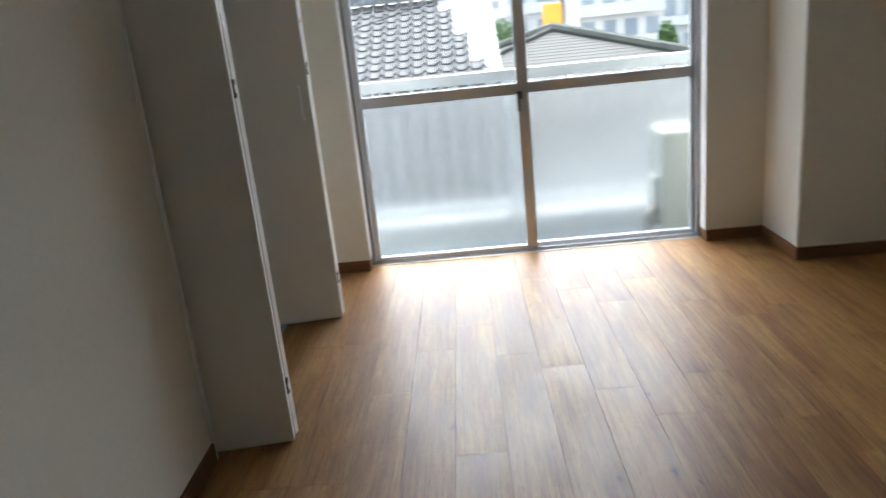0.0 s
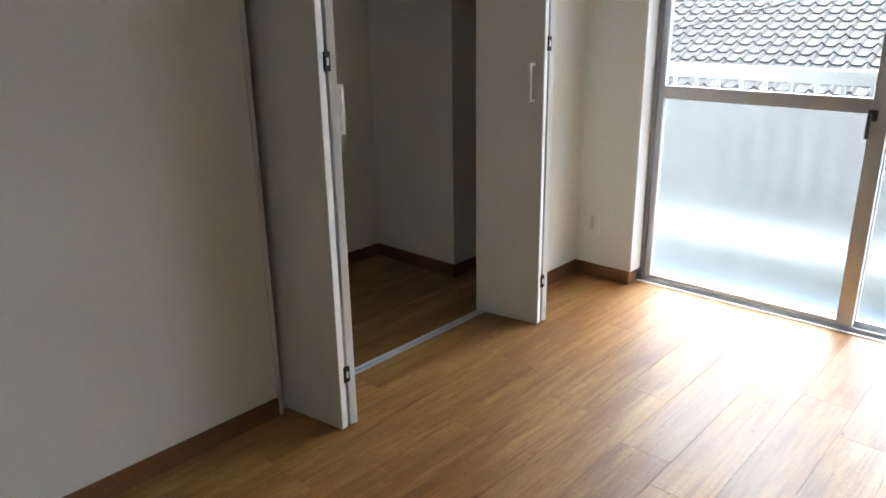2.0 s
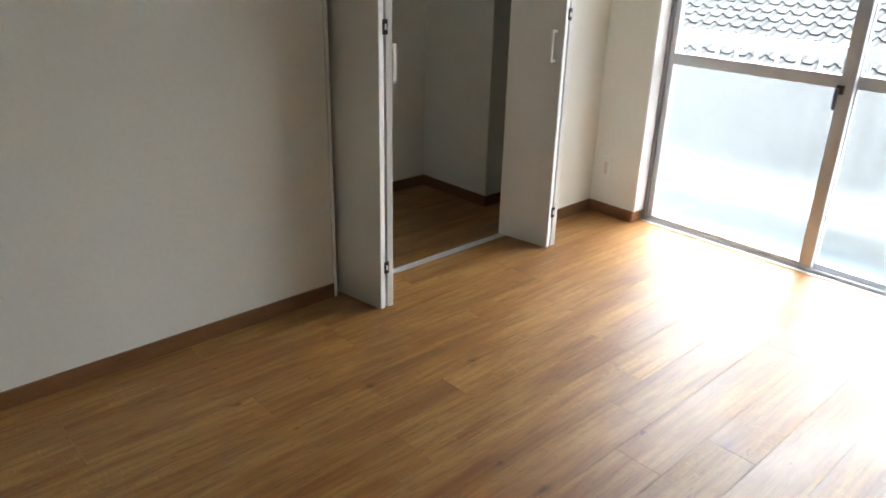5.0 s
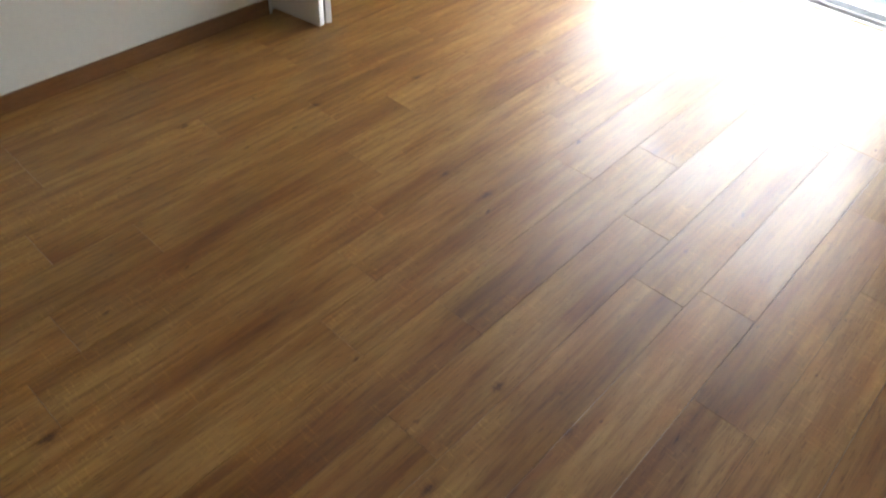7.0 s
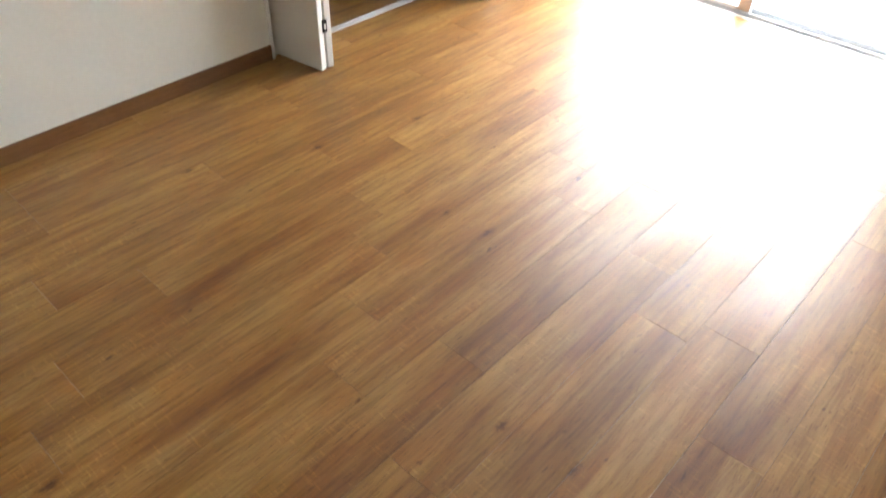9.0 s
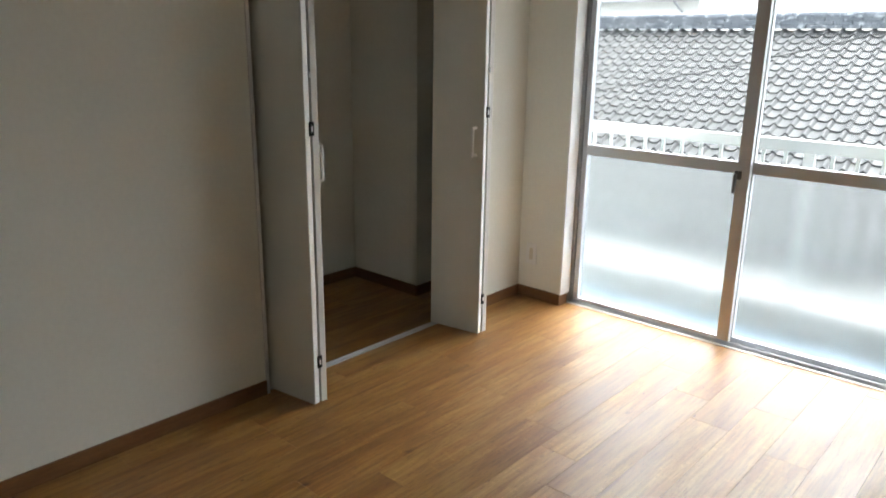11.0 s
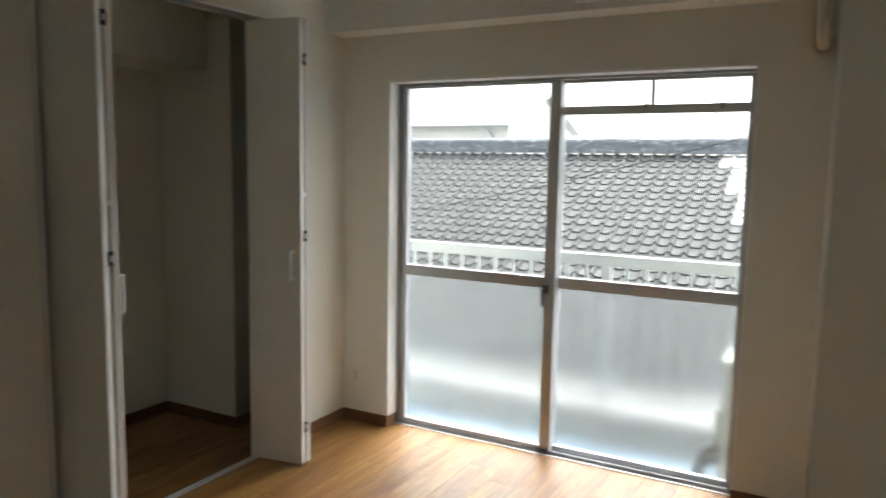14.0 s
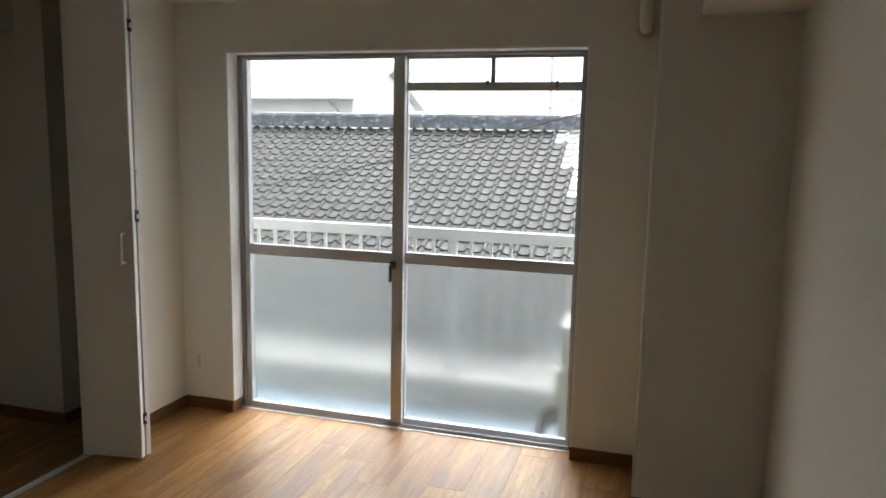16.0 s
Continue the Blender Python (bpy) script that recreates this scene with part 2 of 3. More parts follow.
FACADE = surface("pale_render", (0.60, 0.59, 0.56), (0.68, 0.67, 0.64), 0.85, coarse=0.8, fine=30, bump=0.3, depth=0.003)
TILE = roof_tile("grey_roof_tile", (0.052, 0.054, 0.056), (0.080, 0.081, 0.082), 0.62)
TILE_REST = roof_tile("grey_roof_tile_joined", (0.052, 0.054, 0.056), (0.080, 0.081, 0.082), 0.62, True)
# overexposed glare near the verge, painted as a paler tile colour
TILE_PALE = roof_tile("glare_roof_tile", (0.46, 0.46, 0.46), (0.66, 0.66, 0.66), 0.5)
RIDGE = weathered("ridge_tile", (0.115, 0.128, 0.148), (0.20, 0.215, 0.235), (0.52, 0.54, 0.56))
SLATE = surface("cement_slate", (0.085, 0.083, 0.077), (0.125, 0.121, 0.113), 0.9, coarse=0.7, fine=12, bump=0.3, depth=0.004, spec=0.2)
HIP = surface("mossy_ridge_tile", (0.055, 0.06, 0.052), (0.10, 0.106, 0.094), 0.85, coarse=3, fine=20, bump=0.3, depth=0.004, spec=0.2)
METALROOF = surface("pale_metal_roof", (0.62, 0.64, 0.65), (0.72, 0.73, 0.74), 0.5, coarse=0.5, fine=8)
GROUND = surface("grey_ground", (0.16, 0.16, 0.15), (0.26, 0.26, 0.25), 0.9, coarse=0.15, fine=3, bump=0.3, depth=0.01)
ORANGE = surface("orange_sign_face", (0.85, 0.34, 0.03), (0.92, 0.40, 0.05), 0.45, coarse=1, fine=20, grain=0.05)
PANE = surface("distant_window_pane", (0.22, 0.26, 0.29), (0.34, 0.38, 0.41), 0.12, coarse=0.3, fine=4, grain=0.1)
BARK = surface("bark", (0.07, 0.05, 0.035), (0.12, 0.09, 0.06), 0.9, coarse=5, fine=30, bump=0.5, depth=0.01)
LEAVES = surface("green_leaves", (0.045, 0.10, 0.02), (0.10, 0.19, 0.045), 0.6, coarse=2.5, fine=14, grain=0.4)
CASING = surface("off_white_casing", (0.33, 0.34, 0.30), (0.41, 0.42, 0.38), 0.5, coarse=4, fine=60, grain=0.08)
WHITE_WALL = surface("white_render", (0.72, 0.72, 0.70), (0.80, 0.80, 0.78), 0.85, coarse=0.8, fine=30, bump=0.3, depth=0.003)
POLE = surface("pale_pole", (0.74, 0.74, 0.73), (0.82, 0.82, 0.81), 0.8, coarse=2, fine=30)
CABLE = surface("black_cable", (0.015, 0.015, 0.016), (0.03, 0.03, 0.03), 0.6)


# ---- mesh helpers ----
def finish(name, bm, material, smooth=False):
    bmesh.ops.recalc_face_normals(bm, faces=bm.faces[:])
    me = bpy.data.meshes.new(name)
    bm.to_mesh(me)
    bm.free()
    for m in material if isinstance(material, (list, tuple)) else (material,):
        me.materials.append(m)
    if smooth:
        for p in me.polygons:
            p.use_smooth = True
    return new(name, me)


def part(name, bm, material, parent, label="", smooth=False):
    ob = finish(name, bm, material, smooth)
    ob.parent = parent
    if label:
        ob["label"] = label
    return ob


def box(bm, x0, x1, y0, y1, z0, z1, m=None, bevel=0.0, mat=0):
    made = bmesh.ops.create_cube(bm, size=1.0)["verts"]
    sc = Matrix.Translation(((x0 + x1) / 2, (y0 + y1) / 2, (z0 + z1) / 2)) @ Matrix.Diagonal((x1 - x0, y1 - y0, z1 - z0, 1))
    bmesh.ops.transform(bm, matrix=sc, verts=made)
    faces = {f for v in made for f in v.link_faces}
    if bevel > 0:
        edges = list({e for v in made for e in v.link_edges})
        out = bmesh.ops.bevel(bm, geom=edges, offset=bevel, segments=2, affect="EDGES", profile=0.6)
        faces = {f for v in out["verts"] for f in v.link_faces} | set(out["faces"])
    for f in faces:
        if f.is_valid:
            f.material_index = mat
    if m is not None:
        bmesh.ops.transform(bm, matrix=m, verts=list({v for f in faces if f.is_valid for v in f.verts}))
    return bm


def boxes(*rows, bevel=0.0):
    bm = bmesh.new()
    for r in rows:
        box(bm, *r, bevel=bevel)
    return bm


def tube(bm, pts, radius, sides=10, caps=True):
    """A round bar along points."""
    rings = []
    pts = [Vector(p) for p in pts]
    for i, p in enumerate(pts):
        d = (pts[min(i + 1, len(pts) - 1)] - pts[max(i - 1, 0)]).normalized()
        q = d.to_track_quat("Z", "Y")
        rings.append([bm.verts.new(p + q @ Vector((radius * math.cos(a), radius * math.sin(a), 0))) for a in (2 * math.pi * k / sides for k in range(sides))])
    for a, b in zip(rings, rings[1:]):
        for k in range(sides):
            bm.faces.new((a[k], a[(k + 1) % sides], b[(k + 1) % sides], b[k]))
    if caps:
        bm.faces.new(rings[0][::-1])
        bm.faces.new(rings[-1])
    return bm


def empty(name, at=(0, 0, 0)):
    ob = new(name)
    ob.empty_display_size = 0.1
    ob.matrix_world = Matrix.Translation(at)
    return ob


def structure(name, bm, material, label, category):
    return tagged(finish(name, bm, material), label, category, kind="structure")


# ---- plan of the room ----
X_PIL, X_EAST, Y_PIL = 2.304, 2.772, -0.395
WX0, WX1, WTOP = 0.276, 2.026, 1.83
CY0, CY1, CTOP = -1.688, -0.515, 2.045
SOUTH, CEILING = -4.5, 2.42
CLOSET_BACK, COL_X, COL_Y = -0.905, -0.388, -0.432

structure("wall_west", boxes((-0.1, 0, SOUTH, CY0, 0, CEILING), (-0.1, 0, CY1, 0, 0, CEILING), (-0.1, 0, CY0, CY1, CTOP, CEILING)), WALL,
          "white papered wall with the closet opening", "wall")
structure("wall_north", boxes((-1.1, WX0, 0, 0.2, -0.25, CEILING), (WX1, 4.3, 0, 0.2, -0.25, CEILING), (WX0, WX1, 0, 0.2, WTOP, CEILING),
                              (WX0, WX1, 0, 0.2, -0.25, -0.012)), WALL, "white papered wall round the balcony window", "wall")
structure("wall_east", boxes((X_EAST, X_EAST + 0.12, SOUTH, 0, 0, CEILING)), WALL, "plain white papered side wall", "wall")
structure("wall_south", boxes((-1.1, X_EAST + 0.12, SOUTH - 0.12, SOUTH, 0, CEILING)), WALL, "plain white papered end wall", "wall")
structure("ceiling", boxes((-1.1, X_EAST + 0.12, SOUTH - 0.12, 0.2, CEILING, CEILING + 0.15)), CEIL, "plain white papered ceiling", "ceiling")
structure("pillar", boxes((X_PIL, X_EAST, Y_PIL, 0, 0, CEILING)), WALL, "white papered corner pillar beside the window", "pillar")
structure("beam_north", boxes((0, X_PIL, -0.15, 0, 2.058, CEILING), bevel=0.0), WALL, "white papered beam above the window", "beam")
structure("beam_east", boxes((2.444, X_EAST, SOUTH, Y_PIL, 1.867, CEILING)), WALL, "white papered beam along the side wall", "beam")
structure("closet_wall_back", boxes((CLOSET_BACK - 0.1, CLOSET_BACK, -2.1, 0, 0, CEILING)), WALL, "white papered back wall of the closet", "wall")
structure("closet_wall_side", boxes((CLOSET_BACK, -0.1, -2.1, -2.0, 0, CEILING)), WALL, "white papered end wall of the closet", "wall")
structure("closet_beam", boxes((CLOSET_BACK, -0.55, -2.0, COL_Y, 1.872, CEILING)), WALL, "white papered beam along the top of the closet", "beam")
bead = bmesh.new()
tube(bead, [(X_PIL + 0.003, Y_PIL + 0.003, 0.06), (X_PIL + 0.003, Y_PIL + 0.003, 1.2), (X_PIL + 0.003, Y_PIL + 0.003, CEILING)], 0.0065, 20)
tagged(finish("corner_bead", bead, BEAD, smooth=True), "thin glossy white bead on the pillar corner", "trim", kind="structure")
structure("closet_pillar", boxes((CLOSET_BACK, COL_X, COL_Y, 0, 0, CEILING)), WALL, "white papered pillar in the closet corner", "pillar")


# ---- skirting ----
def skirting(name, rows):
    bm = bmesh.new()
    for r in rows:
        box(bm, *r, 0.0, 0.06)
    return structure(name, bm, BASE, "brown wood-grain skirting board at the wall foot", "skirting board")


S = 0.008
skirting("baseboard_west", [(0, S, SOUTH, CY0 - 0.015), (0, S, CY1 + 0.015, -S)])
skirting("baseboard_north", [(0, WX0, -S, 0), (WX0, WX0 + S, -S, 0.072), (WX1, X_PIL - S, -S, 0), (WX1 - S, WX1, -S, 0.072)])
skirting("baseboard_pillar", [(X_PIL - S, X_PIL, Y_PIL - S, 0), (X_PIL, X_EAST - S, Y_PIL - S, Y_PIL)])
skirting("baseboard_east", [(X_EAST - S, X_EAST, SOUTH, Y_PIL)])
skirting("baseboard_closet", [(CLOSET_BACK, CLOSET_BACK + S, -2.0, COL_Y - S), (CLOSET_BACK, COL_X + S, COL_Y - S, COL_Y), (COL_X, COL_X + S, COL_Y, 0),
                              (COL_X + S, -0.1, -S, 0)])


# ---- closet opening ----
casing = structure("closet_door_frame", boxes((-0.1, 0.007, CY0 - 0.014, CY0, 0, CTOP + 0.014), (-0.1, 0.007, CY1, CY1 + 0.014, 0, CTOP + 0.014),
                                              (-0.1, 0.007, CY0, CY1, CTOP, CTOP + 0.014), bevel=0.0015), TRIM, "white painted frame round the closet opening", "door frame")
part("top_track", boxes((-0.048, -0.014, CY0 + 0.004, CY1 - 0.004, CTOP - 0.016, CTOP - 0.001)), ALU_DARK, casing, "grey metal guide track")
part("floor_track", boxes((-0.047, -0.038, CY0 + 0.002, CY1 - 0.002, 0.001, 0.006), (-0.022, -0.013, CY0 + 0.002, CY1 - 0.002, 0.001, 0.006),
                          (-0.038, -0.022, CY0 + 0.002, CY1 - 0.002, 0.001, 0.003)), ALU, casing, "bright metal floor track")


def bar_handle(bm, x, y, z0, z1, out):
    """A bow handle that stands off a leaf face at y towards out."""
    t = 0.0065
    a, b = sorted((y + 0.026 * out, y + 0.037 * out))
    box(bm, x - t, x + t, a, b, z0, z1, bevel=0.003)
    a, b = sorted((y - 0.001 * out, y + 0.029 * out))
    for z in (z0, z1 - 0.012):
        box(bm, x - t + 0.0005, x + t - 0.0005, a, b, z + 0.0005, z + 0.0115, bevel=0.002)


def leaf_pair(name, pivot, knuckle, guide, side):
    """Two folded leaves: one from the jamb pivot to the knuckle, one back to the track. side is +1 where the stack stands on the far jamb."""
    th = empty(name, (pivot[0], pivot[1], 0.012))
    top, bot = 2.034, 0.008
    out = []
    for nm, a, b, s in (("jamb_leaf", pivot, (knuckle[0], knuckle[1] + side * 0.0172), 1), ("lead_leaf", guide, (knuckle[0], knuckle[1] - side * 0.0172), -1)):
        a, b = Vector((*a, 0)), Vector((*b, 0))
        w = (b - a).length
        m = Matrix.Translation(a) @ Matrix.Rotation(math.atan2(b.y - a.y, b.x - a.x), 4, "Z")
        body = bmesh.new()
        box(body, 0.0, w - 0.004, -0.0125, 0.0125, bot, top, m, bevel=0.0015)
        lf = part(nm, body, LEAF, th)
        strip = bmesh.new()
        box(strip, w - 0.005, w, -0.0122, 0.0122, bot + 0.001, top - 0.001, m, bevel=0.0022)
        part("edge_strip", strip, EDGE, lf, "white rounded edge strip")
        out.append((lf, m, w))
    kx = knuckle[0]
    for z in (0.181, 1.076, 1.857):
        ky = knuckle[1]
        hb = boxes((kx - 0.006, kx + 0.003, ky - 0.0105, ky + 0.0105, z - 0.025, z + 0.025), bevel=0.0025)
        hinge = part("hinge", hb, BLACK, th, "black metal knuckle hinge")
        part("knuckle", boxes((kx, kx + 0.0045, ky - 0.0035, ky + 0.0035, z - 0.010, z + 0.010), bevel=0.001), EDGE, hinge, "pale hinge knuckle")
    catch = boxes((kx - 0.004, kx + 0.0015, knuckle[1] - 0.006, knuckle[1] + 0.006, 1.252, 1.270), bevel=0.001)
    part("catch", catch, STEEL, th, "small steel catch plate")
    lf, m, w = out[1]
    h = bmesh.new()
    bar_handle(h, w - 0.040, -0.0125 * side, 0.876, 1.012, -side)
    bmesh.ops.transform(h, matrix=m, verts=h.verts[:])
    part("handle", h, EDGE, lf, "glossy ivory bow handle")
    pin = bmesh.new()
    tube(pin, [(guide[0] + 0.012, guide[1], top), (guide[0] + 0.012, guide[1], CTOP - 0.008)], 0.005, 8)
    part("guide_pin", pin, STEEL, th, "steel guide pin")
    for c in th.children:
        c.matrix_parent_inverse = Matrix.Translation((-pivot[0], -pivot[1], -0.012))
    return th


near_stack = leaf_pair("folding_closet_door", (-0.035, -1.660), (0.229, -1.606), (-0.048, -1.535), -1)
far_stack = leaf_pair("folding_closet_door", (-0.035, -0.532), (0.229, -0.608), (-0.048, -0.668), 1)
for st, extra in ((near_stack, "beside the long wall"), (far_stack, "beside the window corner")):
    tagged(st, "white folding closet door pair, folded open " + extra, "closet door", "folding closet doors")

# ---- wall outlet ----
outlet = empty("wall_outlet", (0.084, 0, 0.256))
for nm, bm, mt, lb in (("plate", boxes((-0.035, 0.035, -0.006, 0, -0.06, 0.06), bevel=0.003), PLASTIC, ""),
                       ("socket", boxes((-0.011, 0.011, -0.0070, -0.005, -0.033, 0.033), bevel=0.001), IVORY, "ivory socket insert")):
    part(nm, bm, mt, outlet, lb)
tagged(outlet, "white plastic wall outlet low on the wall beside the window", "outlet")

# ---- balcony window ----
win = empty("window_1", (0, 0, 0))
tagged(win, "aluminium balcony window with clear upper and frosted lower panes", "window", kind="structure")
part("reveal_lining", boxes((WX0, WX0 + 0.012, -0.003, 0.085, 0.06, WTOP), (WX1 - 0.012, WX1, -0.003, 0.085, 0.06, WTOP),
                            (WX0 + 0.012, WX1 - 0.012, -0.003, 0.085, WTOP - 0.012, WTOP), bevel=0.001), TRIM, win, "white painted reveal lining")
# the frame's shade beside the sashes is painted with the darker aluminium
part("outer_frame", boxes((WX0 + 0.001, 0.304, 0.085, 0.19, -0.01, WTOP - 0.001), (2.0, WX1 - 0.001, 0.085, 0.19, -0.01, WTOP - 0.001),
                          (0.304, 2.0, 0.085, 0.19, 1.808, WTOP - 0.001)), ALU_DARK, win, "grey aluminium frame, darkened for shade")
track = boxes((0.304, 2.0, 0.096, 0.19, -0.01, 0.002), (0.304, 2.0, 0.127, 0.131, 0.002, 0.012))
nose = [(0.081, -0.01), (0.081, 0.002), (0.084, 0.007), (0.0905, 0.0185), (0.0955, 0.0215), (0.0955, -0.01)]
ends = [[track.verts.new((x, y, z)) for y, z in nose] for x in (0.304, 2.0)]
for k in range(6):
    track.faces.new((ends[0][k], ends[0][(k + 1) % 6], ends[1][(k + 1) % 6], ends[1][k]))
track.faces.new(ends[0][::-1])
track.faces.new(ends[1])
bmesh.ops.recalc_face_normals(track, faces=track.faces[:])
part("sill_track", track, ALU_DARK, win, "grey aluminium sliding track with a sloped nosing")
part("threshold", boxes((WX0 + S, WX1 - S, 0.068, 0.080, -0.01, 0.004)), EDGE, win, "white sill strip at the floor edge")


def sash(name, x0, x1, gx0, gx1, yc, transom):
    """One sliding sash: stiles, rails, a clear and a frosted pane."""
    lo, hi, g0, m0, m1, g1 = 0.003, 1.806, 0.035, 0.823, 0.877, 1.795
    fr = part(name, boxes((x0, gx0, yc - 0.016, yc + 0.016, lo, hi), (gx1, x1, yc - 0.016, yc + 0.016, lo, hi), bevel=0.002), ALU, win)
    part("bottom_rail", boxes((gx0, gx1, yc - 0.015, yc + 0.015, lo, g0), bevel=0.002), ALU, fr)
    part("middle_rail", boxes((gx0, gx1, yc - 0.015, yc + 0.015, m0, m1), bevel=0.002), ALU, fr)
    part("top_rail", boxes((gx0, gx1, yc - 0.015, yc + 0.015, g1, hi)), ALU, fr)
    panes = [("frosted_pane", FROST, gx0, gx1, g0, m0, "frosted glass pane")]
    if transom:
        part("transom_rail", boxes((gx0, gx1, yc - 0.015, yc + 0.015, 1.649, 1.688), bevel=0.002), ALU, fr)
        part("transom_bar", boxes((1.570, 1.589, yc - 0.012, yc + 0.012, 1.688, g1), bevel=0.002), ALU_DARK, fr)
        part("transom_catch", boxes((1.548, 1.566, yc - 0.030, yc - 0.015, 1.676, 1.694), (1.552, 1.560, yc - 0.036, yc - 0.030, 1.670, 1.690), bevel=0.002), ALU_DARK, fr, "small grey catch")
        part("transom_catch", boxes((1.868, 1.884, yc - 0.030, yc - 0.015, 1.664, 1.690), bevel=0.002), ALU_DARK, fr, "small grey catch")
        panes += [("clear_pane", CLEAR, gx0, gx1, m1, 1.649, ""), ("transom_pane", CLEAR, gx0, 1.570, 1.688, g1, ""), ("transom_pane", CLEAR, 1.589, gx1, 1.688, g1, "")]
    else:
        panes += [("clear_pane", CLEAR, gx0, gx1, m1, g1, "")]
    for nm, mt, a, b, c, d, lb in panes:
        p = part(nm, boxes((a - 0.004, b + 0.004, yc - 0.0025, yc + 0.0025, c - 0.004, d + 0.004)), mt, fr, lb)
        p.visible_shadow = False
    return fr


left_sash = sash("sash", 0.308, 1.171, 0.335, 1.114, 0.112, False)
sash("sash", 1.128, 1.998, 1.174, 1.981, 0.147, True)
lk = bmesh.new()
box(lk, 1.108, 1.138, 0.078, 0.097, 0.800, 0.838, bevel=0.003)
box(lk, 1.110, 1.124, 0.062, 0.080, 0.738, 0.825, bevel=0.004)
part("crescent_lock", lk, LOCK, left_sash, "dark metal crescent lock")

# ---- air conditioner and its duct ----
ac = empty("air_conditioner", (1.31, -0.15, 2.088))
bm = bmesh.new()
prof = [(0, 0), (-0.16, 0.0), (-0.205, 0.035), (-0.215, 0.10), (-0.20, 0.24), (-0.17, 0.275), (0, 0.275)]
ends = [[bm.verts.new((x, y, z)) for y, z in prof] for x in (0.0, 0.79)]
for k in range(len(prof)):
    j = (k + 1) % len(prof)
    bm.faces.new((ends[0][k], ends[0][j], ends[1][j], ends[1][k]))
bm.faces.new(ends[0])
bm.faces.new(ends[1][::-1])
bmesh.ops.bevel(bm, geom=bm.edges[:], offset=0.006, segments=2, affect="EDGES")
part("body", bm, PLASTIC, ac)
part("louver", boxes((0.06, 0.73, -0.19, -0.13, -0.006, -0.001), bevel=0.002), PLASTIC, ac, "white air outlet louver")
tagged(ac, "white wall air conditioner mounted on the beam", "air conditioner")

duct = empty("pipe_duct", (2.246, -0.06, 1.9))
bm = bmesh.new()
tube(bm, [(0, -0.08, 0.44), (0, -0.08, 0.05), (0, -0.072, 0.015), (0, -0.05, -0.008), (0, -0.015, -0.014), (0, 0.06, -0.014)], 0.024, 14)
part("bend", bm, IVORY, duct, smooth=True)
bm = bmesh.new()
tube(bm, [(0, 0.048, -0.014), (0, 0.0585, -0.014)], 0.036, 16)
part("wall_collar", bm, IVORY, duct)
tagged(duct, "ivory plastic air conditioner pipe duct on the wall", "pipe duct")

# ---- balcony ----
structure("balcony_floor", boxes((-2.5, 4.2, 0.2, 1.04, -0.40, -0.25)), SHEET, "blue-grey sheet floor of the balcony", "balcony floor")
structure("balcony_kerb", boxes((-2.5, 4.2, 1.04, 1.22, -0.45, -0.05), bevel=0.008), CONC, "pale concrete kerb at the balcony edge", "kerb")
# unseen slab, added to keep the high sky off the floor by the window
structure("shade_slab", boxes((-2.5, 4.2, 0.2, 1.15, 2.50, 2.65), bevel=0.008), CONC, "unseen pale concrete slab added to shade the window", "balcony slab")
rail = empty("balcony_railing", (0, 1.11, -0.05))
part("top_rail", boxes((-2.5, 4.2, -0.03, 0.03, 0.868, 0.937), bevel=0.006), RAILW, rail)
part("bottom_rail", boxes((-2.5, 4.2, -0.018, 0.018, 0.07, 0.105), bevel=0.003), RAILW, rail)
for px in (-2.2, -0.53, 1.137, 2.80):
    part("post", boxes((px - 0.028, px + 0.028, -0.022, 0.022, 0.0, 0.868), bevel=0.003), RAILW, rail)
bal = bpy.data.meshes.new("baluster")
bm = boxes((-0.009, 0.009, -0.009, 0.009, 0.105, 0.868))
bm.to_mesh(bal)
bm.free()
bal.materials.append(RAILW)
for k in range(54):
    px = -2.42 + 0.1225 * k
    if min(abs(px - q) for q in (-2.2, -0.53, 1.137, 2.80)) > 0.045:
        b = new("baluster", bal)
        b.parent = rail
        b.matrix_basis = Matrix.Translation((px, 0, 0))
tagged(rail, "white painted metal balcony railing with thin balusters", "railing")

unit = empty("outdoor_unit", (1.912, 0.40, -0.25))
part("casing", boxes((0, 0.76, 0, 0.27, 0.10, 0.75), bevel=0.012), CASING, unit, "off-white sheet metal casing")
part("lid", boxes((-0.006, 0.766, -0.006, 0.276, 0.75, 0.763), bevel=0.004), CASING, unit)
part("valve_cover", boxes((-0.035, 0.0, 0.07, 0.19, 0.30, 0.50), bevel=0.01), CASING, unit, "side valve cover")
for z in (0.24, 0.30):
    v = bmesh.new()
    tube(v, [(0.0, 0.08, z), (-0.06, 0.07, z), (-0.085, 0.05, z - 0.03), (-0.09, 0.0, z - 0.10), (-0.09, -0.08, z - 0.18)], 0.024, 8)
    part("pipe", v, LOCK, unit, "dark wrapped copper pipe", smooth=True)
for x in (0.10, 0.60):
    part("foot", boxes((x - 0.06, x + 0.06, -0.02, 0.29, 0.0, 0.10), bevel=0.006), CONC, unit, "concrete foot block")
grill = bmesh.new()
for r in (0.05, 0.10, 0.15, 0.20):
    tube(grill, [(0.30 + r * math.cos(a), 0.278, 0.45 + r * math.sin(a)) for a in (2 * math.pi * k / 28 for k in range(29))], 0.003, 5, False)
part("fan_grille", grill, BLACK, unit, "round wire fan grille")
tagged(unit, "off-white outdoor air conditioner unit standing on the balcony", "outdoor unit")

# ---- ground ----
structure("ground", boxes((-900, 900, 1.5, 1800, -3.6, -3.4)), GROUND, "grey paved ground between the houses", "ground")

